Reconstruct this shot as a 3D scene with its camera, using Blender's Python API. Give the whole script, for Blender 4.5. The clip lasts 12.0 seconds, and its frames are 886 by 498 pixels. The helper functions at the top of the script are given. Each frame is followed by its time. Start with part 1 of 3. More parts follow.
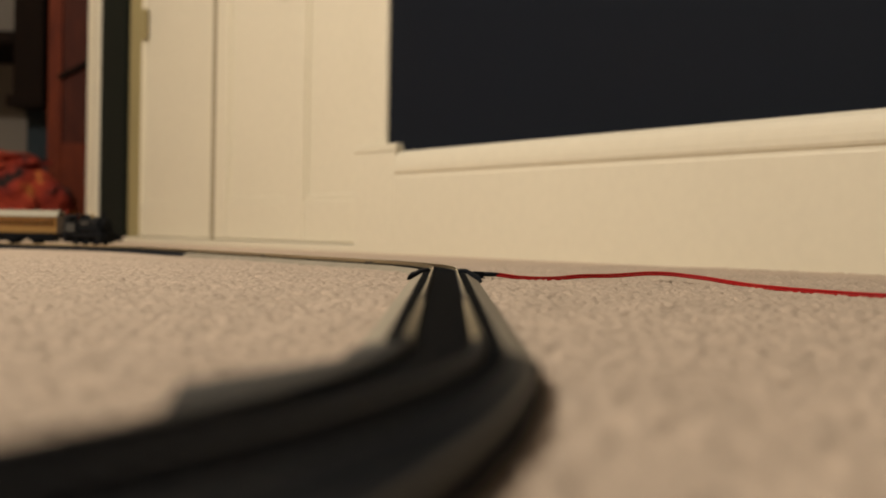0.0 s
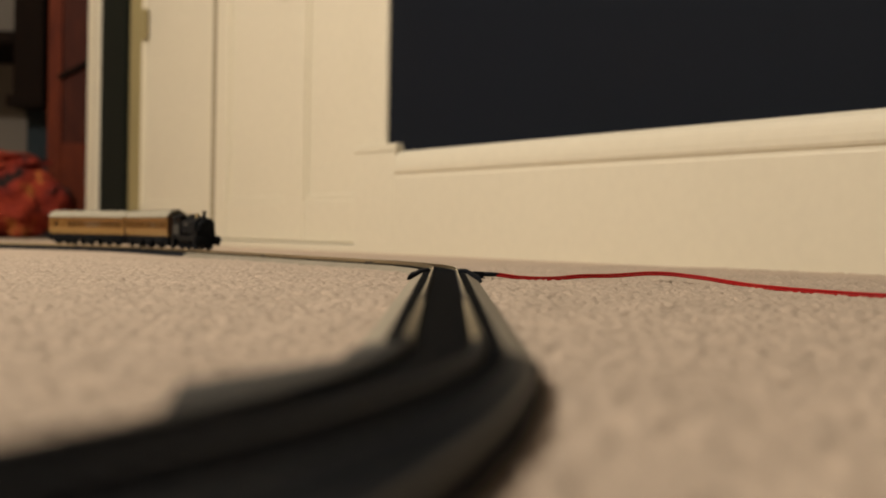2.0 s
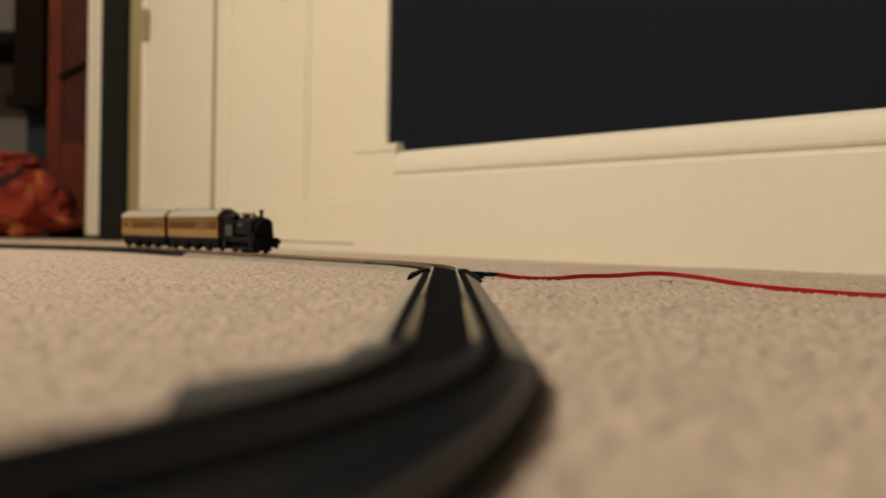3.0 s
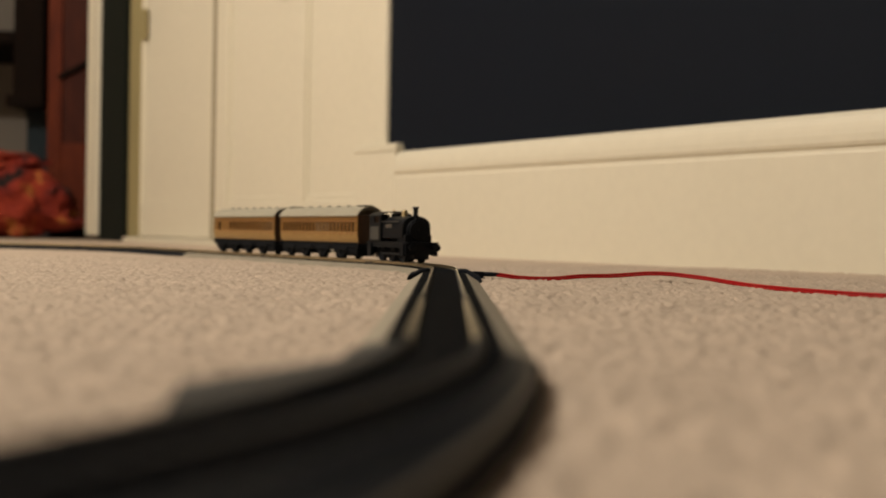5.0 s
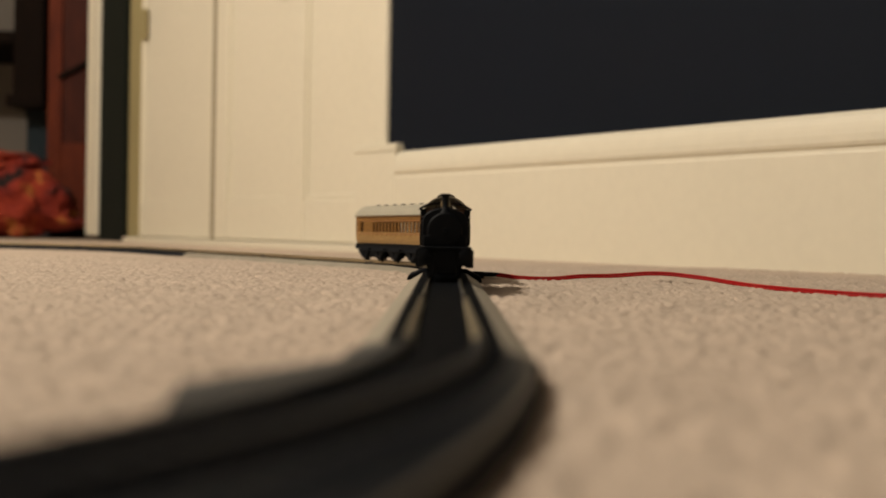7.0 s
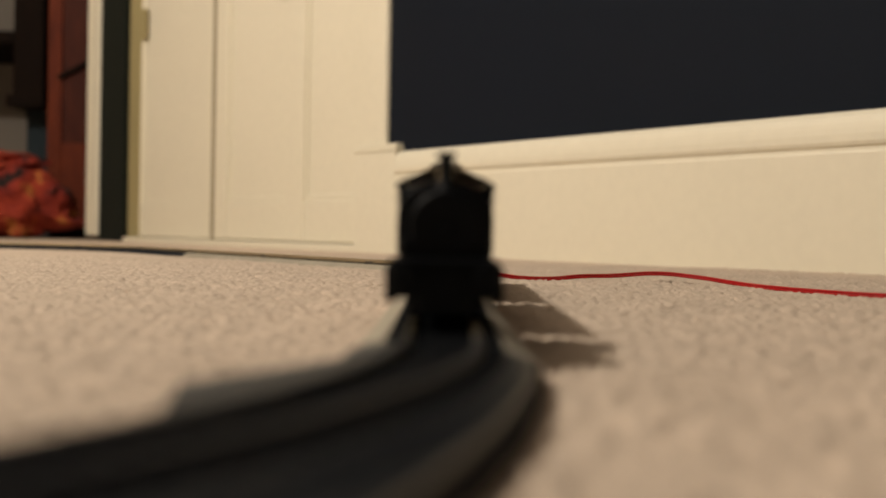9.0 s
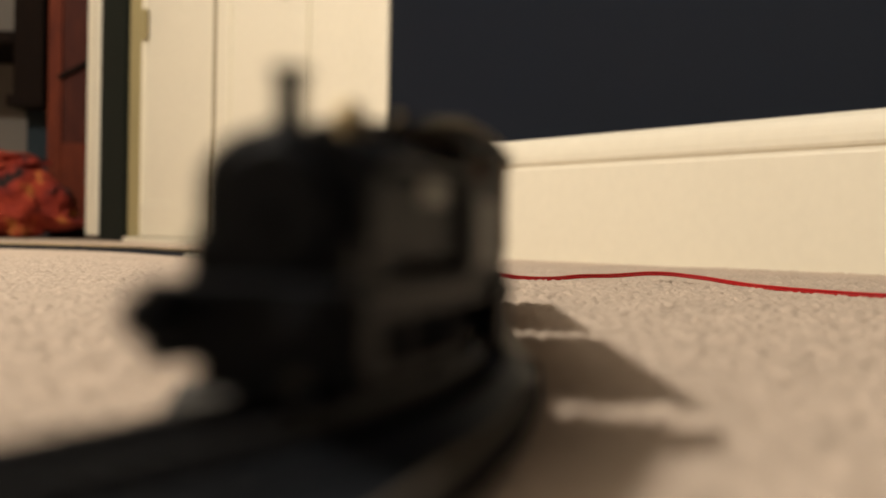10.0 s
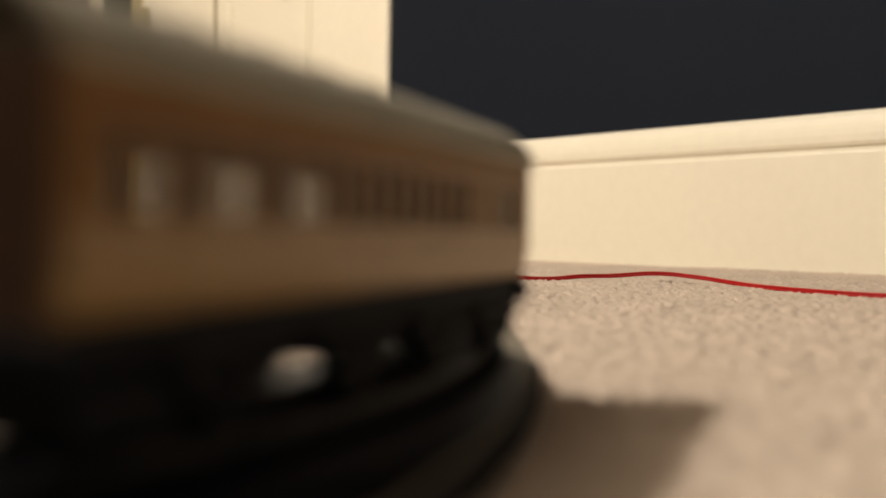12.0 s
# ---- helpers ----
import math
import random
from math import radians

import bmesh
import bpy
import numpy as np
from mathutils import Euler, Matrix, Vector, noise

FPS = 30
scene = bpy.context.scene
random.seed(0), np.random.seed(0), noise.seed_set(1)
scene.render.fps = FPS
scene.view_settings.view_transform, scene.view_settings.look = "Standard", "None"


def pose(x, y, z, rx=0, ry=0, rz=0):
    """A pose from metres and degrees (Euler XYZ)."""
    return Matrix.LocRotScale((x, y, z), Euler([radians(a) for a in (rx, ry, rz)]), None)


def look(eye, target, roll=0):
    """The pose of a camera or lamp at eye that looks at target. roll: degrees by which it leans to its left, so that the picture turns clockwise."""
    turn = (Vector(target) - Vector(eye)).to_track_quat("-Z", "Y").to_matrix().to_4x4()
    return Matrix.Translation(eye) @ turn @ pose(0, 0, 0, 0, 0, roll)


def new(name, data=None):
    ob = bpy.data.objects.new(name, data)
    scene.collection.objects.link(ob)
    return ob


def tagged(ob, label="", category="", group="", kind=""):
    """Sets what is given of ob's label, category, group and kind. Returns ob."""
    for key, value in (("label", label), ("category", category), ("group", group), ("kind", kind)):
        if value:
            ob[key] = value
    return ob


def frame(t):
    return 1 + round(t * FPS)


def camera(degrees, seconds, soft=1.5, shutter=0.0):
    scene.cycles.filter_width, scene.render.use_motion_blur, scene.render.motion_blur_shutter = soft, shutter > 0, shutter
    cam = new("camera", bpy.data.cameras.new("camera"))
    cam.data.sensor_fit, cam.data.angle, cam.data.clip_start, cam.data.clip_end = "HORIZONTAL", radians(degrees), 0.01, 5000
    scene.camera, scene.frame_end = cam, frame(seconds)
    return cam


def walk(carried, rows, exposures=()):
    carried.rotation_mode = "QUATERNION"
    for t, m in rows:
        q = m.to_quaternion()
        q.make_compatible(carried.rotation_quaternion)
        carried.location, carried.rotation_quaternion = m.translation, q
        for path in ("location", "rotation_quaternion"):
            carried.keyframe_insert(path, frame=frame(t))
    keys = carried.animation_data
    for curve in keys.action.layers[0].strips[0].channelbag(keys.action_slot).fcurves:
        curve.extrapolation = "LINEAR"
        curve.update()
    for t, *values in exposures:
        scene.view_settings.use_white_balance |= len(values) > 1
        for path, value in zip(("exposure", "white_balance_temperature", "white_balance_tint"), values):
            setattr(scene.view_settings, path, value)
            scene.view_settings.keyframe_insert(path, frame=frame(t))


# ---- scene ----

# ================= camera =================
HC = 0.0331                      # eye height above the carpet
cam = camera(42.22, 12.0, soft=1.8, shutter=0.5)
cam.data.dof.use_dof = True
cam.data.dof.focus_distance = 0.82
cam.data.dof.aperture_fstop = 7.3
cam_pose = look((0, 0, HC), (0, 1, HC - 0.01256), roll=1.06)
walk(cam, [(0, cam_pose), (12, cam_pose)],
     exposures=[(0, -0.08, 6420, 10), (5.5, -0.07, 6420, 10), (7.0, -0.01, 6380, 10), (9.0, 0.05, 6320, 10), (9.6, 0.18, 6250, 10), (10.2, 0.36, 6180, 10), (12, 0.42, 6180, 10)])

# ================= light =================
world = bpy.data.worlds.new("world")
scene.world = world
world.use_nodes = True
world.node_tree.nodes["Background"].inputs[0].default_value = (1.0, 0.80, 0.58, 1)
world.node_tree.nodes["Background"].inputs[1].default_value = 0.05


def lamp(name, where, watts, radius, colour):
    data = bpy.data.lights.new(name, "POINT")
    data.shadow_soft_size, data.energy, data.color = radius, watts, colour
    ob = new(name, data)
    ob.location = where
    return ob


WARM = (1.0, 0.885, 0.75)
LAMP = (-1.50, 0.54, 1.97)
lamp("ceiling_lamp_light", LAMP, 170, 0.065, WARM)

# ================= materials =================


def material(name, colour, rough=0.6, metal=0.0, vary=0.12, scale=20.0, fine=400.0, bump=0.0, spec=0.5, coat=0.0):
    """A surface with two scales of colour variation and fine relief."""
    m = bpy.data.materials.new(name)
    m.use_nodes = True
    nt = m.node_tree
    b = nt.nodes["Principled BSDF"]
    tc = nt.nodes.new("ShaderNodeTexCoord")
    n1 = nt.nodes.new("ShaderNodeTexNoise")
    n1.inputs["Scale"].default_value, n1.inputs["Detail"].default_value = scale, 5
    n2 = nt.nodes.new("ShaderNodeTexNoise")
    n2.inputs["Scale"].default_value, n2.inputs["Detail"].default_value = fine, 3
    for n in (n1, n2):
        nt.links.new(tc.outputs["Object"], n.inputs["Vector"])
    mix = nt.nodes.new("ShaderNodeMath")
    mix.operation = "ADD"
    nt.links.new(n1.outputs["Fac"], mix.inputs[0])
    nt.links.new(n2.outputs["Fac"], mix.inputs[1])
    ramp = nt.nodes.new("ShaderNodeMapRange")
    ramp.inputs["From Min"].default_value, ramp.inputs["From Max"].default_value = 0.6, 1.4
    ramp.inputs["To Min"].default_value, ramp.inputs["To Max"].default_value = 1 - vary, 1 + vary
    nt.links.new(mix.outputs[0], ramp.inputs["Value"])
    mul = nt.nodes.new("ShaderNodeVectorMath")
    mul.operation = "SCALE"
    mul.inputs[0].default_value = colour
    nt.links.new(ramp.outputs[0], mul.inputs["Scale"])
    nt.links.new(mul.outputs[0], b.inputs["Base Color"])
    b.inputs["Roughness"].default_value, b.inputs["Metallic"].default_value = rough, metal
    b.inputs["Specular IOR Level"].default_value = spec
    b.inputs["Coat Weight"].default_value = coat
    if bump:
        bp = nt.nodes.new("ShaderNodeBump")
        bp.inputs["Strength"].default_value, bp.inputs["Distance"].default_value = 0.6, bump
        nt.links.new(mix.outputs[0], bp.inputs["Height"])
        nt.links.new(bp.outputs[0], b.inputs["Normal"])
    return m


def wood(name, dark, light, scale, stretch, rough=0.45, coat=0.0, spec=0.5):
    """Grain drawn out along one axis, over a slow change of tone."""
    m = bpy.data.materials.new(name)
    m.use_nodes = True
    nt = m.node_tree
    b = nt.nodes["Principled BSDF"]
    tc = nt.nodes.new("ShaderNodeTexCoord")
    mp = nt.nodes.new("ShaderNodeMapping")
    mp.inputs["Scale"].default_value = stretch
    nt.links.new(tc.outputs["Object"], mp.inputs["Vector"])
    n1 = nt.nodes.new("ShaderNodeTexNoise")
    n1.inputs["Scale"].default_value, n1.inputs["Detail"].default_value, n1.inputs["Roughness"].default_value = scale, 8, 0.65
    nt.links.new(mp.outputs[0], n1.inputs["Vector"])
    r = nt.nodes.new("ShaderNodeValToRGB")
    r.color_ramp.elements[0].position, r.color_ramp.elements[0].color = 0.3, (*dark, 1)
    r.color_ramp.elements[1].position, r.color_ramp.elements[1].color = 0.72, (*light, 1)
    nt.links.new(n1.outputs["Fac"], r.inputs["Fac"])
    nt.links.new(r.outputs[0], b.inputs["Base Color"])
    b.inputs["Roughness"].default_value = rough
    b.inputs["Coat Weight"].default_value = coat
    b.inputs["Specular IOR Level"].default_value = spec
    bp = nt.nodes.new("ShaderNodeBump")
    bp.inputs["Strength"].default_value, bp.inputs["Distance"].default_value = 0.25, 0.0006
    nt.links.new(n1.outputs["Fac"], bp.inputs["Height"])
    nt.links.new(bp.outputs[0], b.inputs["Normal"])
    return m


M_CARPET = material("carpet_wool", (0.535, 0.438, 0.345), 0.95, vary=0.17, scale=24, fine=1000, spec=0.05)
M_CREAM = material("cream_gloss_paint", (0.758, 0.714, 0.574), 0.5, vary=0.035, scale=3, fine=60, bump=0.0004)
M_NAVY = material("navy_wall_paint", (0.0031, 0.0062, 0.0130), 0.75, vary=0.10, scale=3, fine=150, bump=0.0004, spec=0.17)
M_OLIVE = material("dark_green_paint", (0.013, 0.0155, 0.012), 0.8, spec=0.1, vary=0.12, scale=5, fine=90)
M_STOP = material("olive_cream_tone", (0.34, 0.29, 0.14), 0.55, vary=0.08, scale=6, fine=90)
M_GAP = material("gap_shade_brown", (0.30, 0.255, 0.155), 0.8, vary=0.1, scale=6, fine=90)
# far room wall: colour lowered to stand in for weaker light there
M_GREYWALL = material("dimmed_grey_beige_paint", (0.17, 0.15, 0.125), 0.85, vary=0.05, scale=3, fine=120)
# out of view; kept grey so that less light bounces down
M_CEIL = material("low_bounce_ceiling_paint", (0.36, 0.335, 0.295), 0.85, vary=0.03, scale=3, fine=120)
M_WARMWALL = material("plain_room_paint", (0.56, 0.48, 0.38), 0.8, vary=0.04, scale=3, fine=120)
M_OLDWALL = material("dark_room_paint", (0.10, 0.095, 0.09), 0.8, vary=0.04, scale=3, fine=120)
# red wood and blue card are darkened too, for the dimmer far room
M_REDWOOD = wood("dimmed_red_brown_wood", (0.070, 0.011, 0.004), (0.165, 0.032, 0.009), 14, (6, 6, 0.8), 0.6, 0.0, 0.15)
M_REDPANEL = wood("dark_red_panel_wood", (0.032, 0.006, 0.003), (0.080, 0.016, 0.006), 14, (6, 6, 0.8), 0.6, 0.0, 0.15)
M_DARKWOOD = wood("dark_stained_wood", (0.006, 0.004, 0.003), (0.013, 0.007, 0.0045), 14, (6, 6, 0.8), 0.8, 0.0, 0.08)
M_TEAL = material("dimmed_blue_card", (0.012, 0.022, 0.028), 0.9, vary=0.1, scale=12)
M_BRASSRAIL = material("nickel_rail", (0.62, 0.54, 0.37), 0.28, 1.0, vary=0.12, scale=60, fine=900)
M_HEAD = material("polished_railhead", (0.80, 0.74, 0.60), 0.22, 1.0, vary=0.1, scale=60, fine=900)
M_DARKRAIL = material("blackened_rail", (0.014, 0.015, 0.018), 0.6, 0.3, vary=0.25, scale=60, fine=900)
M_LIP = material("highlight_brown_edge", (0.125, 0.104, 0.074), 0.8, vary=0.25, scale=60, fine=900)
M_SLEEPER = material("black_sleeper_plastic", (0.0062, 0.0075, 0.0098), 0.7, vary=0.25, scale=60, fine=900, bump=0.0002, spec=0.06)
M_GLOSSBLACK = material("worn_black_plastic", (0.0058, 0.0070, 0.0092), 0.45, vary=0.35, scale=90, fine=900, bump=0.0003, spec=0.32)
M_BED = material("grey_roadbed_plastic", (0.30, 0.268, 0.205), 0.5, vary=0.18, scale=40, fine=1500, bump=0.0003)
M_BEDBLACK = material("black_roadbed_plastic", (0.0105, 0.0125, 0.0165), 0.8, spec=0.06, vary=0.2, scale=40, fine=1500, bump=0.0003)
# black plastic lightened to grey: the sheen on its top is in the colour
M_BEDSHEEN = material("sheen_grey_plastic", (0.036, 0.037, 0.038), 0.6, spec=0.25, vary=0.55, scale=110, fine=700, bump=0.0003)
M_BLACK = material("black_loco_paint", (0.0056, 0.0070, 0.0094), 0.5, vary=0.2, scale=50, fine=900, spec=0.12)
M_GREYSHEEN = material("reflection_grey", (0.056, 0.056, 0.052), 0.5, 0.1, vary=0.35, scale=200, fine=1200)
M_PLATE = material("burnished_plate", (0.13, 0.122, 0.110), 0.4, 0.7, vary=0.2, scale=200, fine=1200)
M_BRASS = material("polished_brass", (0.68, 0.54, 0.30), 0.28, 1.0, vary=0.1, scale=90, fine=900)
M_DULLBRASS = material("dull_brass", (0.36, 0.28, 0.15), 0.45, 1.0, vary=0.15, scale=90, fine=900)
M_STEEL = material("worn_steel", (0.16, 0.15, 0.14), 0.45, 0.8, vary=0.15, scale=150, fine=1500)
M_TEAK = wood("printed_teak", (0.140, 0.066, 0.016), (0.290, 0.150, 0.038), 120, (1, 1, 7), 0.5, 0.0, 0.2)
M_TAN = wood("pale_varnished_teak", (0.250, 0.140, 0.038), (0.39, 0.240, 0.074), 120, (1, 1, 7), 0.35, 0.0, 0.45)
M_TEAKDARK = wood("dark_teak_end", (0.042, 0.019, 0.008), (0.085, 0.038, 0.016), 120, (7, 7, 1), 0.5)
M_BEAD = wood("teak_beading", (0.22, 0.09, 0.03), (0.38, 0.17, 0.06), 150, (1, 1, 5), 0.4)
M_ROOF = material("pale_grey_roof_paint", (0.37, 0.345, 0.265), 0.65, vary=0.10, scale=40, fine=600, bump=0.0001)
M_VENT = material("dark_vent_paint", (0.13, 0.12, 0.09), 0.6, vary=0.2, scale=90)
M_UNDER = material("black_underframe_plastic", (0.0110, 0.0130, 0.0165), 0.7, spec=0.1, vary=0.2, scale=90)
M_WIRE = material("red_wire_insulation", (0.36, 0.007, 0.008), 0.5, spec=0.15, vary=0.08, scale=60, fine=600)
M_LAMPGLASS = material("frosted_shade", (0.8, 0.75, 0.65), 0.4, vary=0.02)
M_SEAT = material("brown_seat_plastic", (0.10, 0.05, 0.025), 0.7, vary=0.1, scale=90)


def glass(name):
    """Thin tinted glazing: part clear, part amber film with a gloss."""
    m = bpy.data.materials.new(name)
    m.use_nodes = True
    nt = m.node_tree
    b = nt.nodes["Principled BSDF"]
    b.inputs["Base Color"].default_value = (0.13, 0.055, 0.014, 1)
    b.inputs["Roughness"].default_value = 0.15
    clear = nt.nodes.new("ShaderNodeBsdfTransparent")
    mix = nt.nodes.new("ShaderNodeMixShader")
    mix.inputs[0].default_value = 0.28
    nt.links.new(clear.outputs[0], mix.inputs[1])
    nt.links.new(b.outputs[0], mix.inputs[2])
    nt.links.new(mix.outputs[0], nt.nodes["Material Output"].inputs["Surface"])
    return m


M_GLASS = glass("clear_glazing")


def plaid(name):
    """Red blanket cloth with orange and dark checks and a woven relief."""
    m = bpy.data.materials.new(name)
    m.use_nodes = True
    nt = m.node_tree
    b = nt.nodes["Principled BSDF"]
    tc = nt.nodes.new("ShaderNodeTexCoord")
    n = nt.nodes.new("ShaderNodeTexNoise")
    n.inputs["Scale"].default_value, n.inputs["Detail"].default_value = 10, 4
    nt.links.new(tc.outputs["Object"], n.inputs["Vector"])
    r = nt.nodes.new("ShaderNodeValToRGB")
    r.color_ramp.elements[0].position, r.color_ramp.elements[0].color = 0.40, (0.010, 0.003, 0.0025, 1)
    r.color_ramp.elements[1].position, r.color_ramp.elements[1].color = 0.72, (0.60, 0.26, 0.05, 1)
    e = r.color_ramp.elements.new(0.45)
    e.color = (0.20, 0.016, 0.008, 1)
    e = r.color_ramp.elements.new(0.60)
    e.color = (0.30, 0.032, 0.010, 1)
    nt.links.new(n.outputs["Fac"], r.inputs["Fac"])
    nt.links.new(r.outputs[0], b.inputs["Base Color"])
    b.inputs["Roughness"].default_value = 0.9
    return m


M_PLAID = plaid("red_plaid_cloth")

# ================= mesh helpers =================


def box(bm, x0, x1, y0, y1, z0, z1, m=None):
    vs = [bm.verts.new((x, y, z)) for x in (x0, x1) for y in (y0, y1) for z in (z0, z1)]
    if m is not None:
        for v in vs:
            v.co = m @ v.co
    for f in ((0, 1, 3, 2), (4, 6, 7, 5), (0, 4, 5, 1), (2, 3, 7, 6), (0, 2, 6, 4), (1, 5, 7, 3)):
        bm.faces.new([vs[i] for i in f])
    return vs


def lathe(bm, rings, m, seg=20):
    """Closed body of revolution about z: rings of (radius, z), set by the pose m."""
    loops = []
    for r, z in rings:
        loops.append([bm.verts.new(m @ Vector((r * math.cos(2 * math.pi * i / seg), r * math.sin(2 * math.pi * i / seg), z))) for i in range(seg)])
    for a, b in zip(loops, loops[1:]):
        for i in range(seg):
            bm.faces.new((a[i], a[(i + 1) % seg], b[(i + 1) % seg], b[i]))
    bm.faces.new(loops[0][::-1])
    bm.faces.new(loops[-1])


def prism(bm, outline, x0, x1):
    """The outline of (y, z) points drawn out from x0 to x1."""
    a = [bm.verts.new((x0, y, z)) for y, z in outline]
    b = [bm.verts.new((x1, y, z)) for y, z in outline]
    n = len(outline)
    for i in range(n):
        bm.faces.new((a[i], a[(i + 1) % n], b[(i + 1) % n], b[i]))
    bm.faces.new(a[::-1])
    bm.faces.new(b)


def part(name, bm, mat, parent=None, label="", bevel=0.0, smooth=False):
    bmesh.ops.recalc_face_normals(bm, faces=bm.faces)
    me = bpy.data.meshes.new(name)
    bm.to_mesh(me)
    bm.free()
    me.materials.append(mat)
    ob = new(name, me)
    if parent is not None:
        ob.parent = parent
    if label:
        ob["label"] = label
    if smooth:
        for p in me.polygons:
            p.use_smooth = True
        me.set_sharp_from_angle(angle=radians(38))
    if bevel:
        mod = ob.modifiers.new("bevel", "BEVEL")
        mod.width, mod.segments, mod.limit_method = bevel, 2, "ANGLE"
    return ob


def thing(name, label, category, group="", m=None):
    ob = tagged(new(name), label, category, group)
    if m is not None:
        ob.matrix_basis = m
    return ob


def boxes(*specs):
    bm = bmesh.new()
    for s in specs:
        box(bm, *s)
    return bm


# ================= the room =================
# the long wall: u runs along it, away from the eye; v stands out from it into the room
WALL = Matrix(((-0.5736, -0.8192, 0, 0.454), (0.8192, -0.5736, 0, 1.177), (0, 0, 1, 0), (0, 0, 0, 1)))


def wall_piece(name, label, mat, *specs, bevel=0.0, kind="structure", category=""):
    ob = part(name, boxes(*specs), mat, None, label, bevel)
    ob.matrix_basis = WALL
    return tagged(ob, "", category, kind=kind)


wall_piece("wall_east", "matt navy black painted plaster wall", M_NAVY, (-5.25, 1.0, -0.12, 0.0, -0.02, 2.42))
wall_piece("wall_over_doors", "cream painted wall over the panelled doors", M_CREAM, (1.0, 2.30, -0.12, 0.0, 2.06, 2.42))
wall_piece("wall_end", "dark green painted recess beside the panelled door", M_OLIVE, (2.272, 2.457, -0.14, 0.002, 0.0, 2.42))


def skirting():
    bm = bmesh.new()
    prof = [(0, -0.01), (0.016, -0.01), (0.016, 0.126), (0.0150, 0.129), (0.0150, 0.132), (0.0172, 0.134), (0.0186, 0.138), (0.0186, 0.146),
            (0.0178, 0.152), (0.0166, 0.158), (0.0145, 0.164), (0.010, 0.169), (0.005, 0.171), (0, 0.171)]
    prism(bm, prof, -5.2, 0.9118)
    ob = part("baseboard", bm, M_CREAM, None, "tall cream gloss skirting board with a moulded top")
    ob.matrix_basis = WALL
    tagged(ob, kind="structure")


skirting()


def door_casing():
    t = thing("door_casing", "cream gloss door casing with a capped plinth block", "door casing", m=WALL)
    part("casing_board", boxes((0.956, 1.0298, -0.008, 0.010, 0.17, 2.10)), M_CREAM, t, bevel=0.006)
    part("plinth_block", boxes((0.912, 1.045, 0.0, 0.0165, -0.01, 0.172)), M_CREAM, t, bevel=0.003)
    part("plinth_cap", boxes((0.908, 1.048, 0.0, 0.0180, 0.172, 0.180), (0.912, 1.045, 0.0, 0.0160, 0.180, 0.185)), M_CREAM, t, bevel=0.002)


door_casing()


def panel_door(name, label, u0, u1, panels, back, handle_u):
    """A framed door: stiles, rails and raised panels set into the frame."""
    t = thing(name, label, "door", "panelled doors", WALL)
    f0, f1 = back - 0.036, back
    z0, z1, zr = 0.014, 2.045, 0.094
    edges = [u0] + [e for p in panels for e in p] + [u1]
    for a, b in zip(edges[::2], edges[1::2]):
        part("stile", boxes((a, b, f0, f1, z0, z1)), M_CREAM, t, bevel=0.003)
    for a, b in panels:
        part("bottom_rail", boxes((a, b, f0, f1 - 0.0006, z0, zr)), M_CREAM, t, bevel=0.003)
        part("lock_rail", boxes((a, b, f0, f1 - 0.0006, 0.86, 1.02)), M_CREAM, t, bevel=0.003)
        part("top_rail", boxes((a, b, f0, f1 - 0.0006, 1.94, z1)), M_CREAM, t, bevel=0.003)
        for q0, q1 in ((zr, 0.86), (1.02, 1.94)):
            bm = bmesh.new()
            box(bm, a, b, f0 + 0.008, f1 - 0.0075, q0, q1)
            w = 0.012
            for s in ((a, a + w, q0, q1), (b - w, b, q0, q1), (a + w, b - w, q0, q0 + w), (a + w, b - w, q1 - w, q1)):
                box(bm, s[0], s[1], f1 - 0.0075, f1 - 0.0042, s[2], s[3])
            part("panel", bm, M_CREAM, t, bevel=0.002)
    bm = bmesh.new()
    lathe(bm, [(0.012, 0), (0.012, 0.006), (0.007, 0.012), (0.007, 0.03), (0.02, 0.04), (0.022, 0.052), (0.012, 0.06)],
          pose(handle_u, f1, 0.94, -90, 0, 0) @ pose(0, 0, 0, 180), 16)
    part("knob", bm, M_BRASS, t, "brass door knob", smooth=True)
    return t


panel_door("panelled_door", "closed cream gloss panelled door in its casing", 1.030, 1.712, ((1.068, 1.290), (1.368, 1.652)), -0.012, 1.66)
narrow_door = panel_door("panelled_door", "narrow closed cream gloss door beside a dark recess", 1.734, 2.262, ((1.80, 2.18),), -0.0145, 1.75)
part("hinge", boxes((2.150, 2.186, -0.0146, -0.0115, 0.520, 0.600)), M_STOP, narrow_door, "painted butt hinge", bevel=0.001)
# fills the open joint; its brown paints the shade inside the gap
wall_piece("gap_shade_strip", "brown strip standing in for the shaded gap between the two doors", M_GAP, (1.7125, 1.7335, -0.10, -0.0135, 0.009, 2.06))
wall_piece("door_sill", "worn cream door sill strip on the carpet", M_CREAM, (1.03, 2.262, -0.11, 0.004, -0.01, 0.0118), bevel=0.003)

# strip whose olive colour stands in for shade on the door's return
wall_piece("shaded_return", "olive cream strip painted as the shaded return beside the door", M_STOP, (2.188, 2.2705, -0.03, -0.0115, 0.012, 2.05), bevel=0.003)


catch = thing("door_catch", "small dark metal catch on the cream door", "catch", m=WALL)
part("catch_plate", boxes((1.380, 1.396, -0.012, -0.006, 0.508, 0.530)), M_DARKWOOD, catch, bevel=0.002)

post = thing("door_post", "cream gloss door post with a rounded edge", "door post", m=WALL)
part("post_board", boxes((2.458, 2.532, -0.06, 0.010, 0.012, 2.42)), M_CREAM, post, bevel=0.005)
part("post_stop", boxes((2.518, 2.534, 0.010, 0.016, 0.012, 2.42)), M_CREAM, post, bevel=0.004)

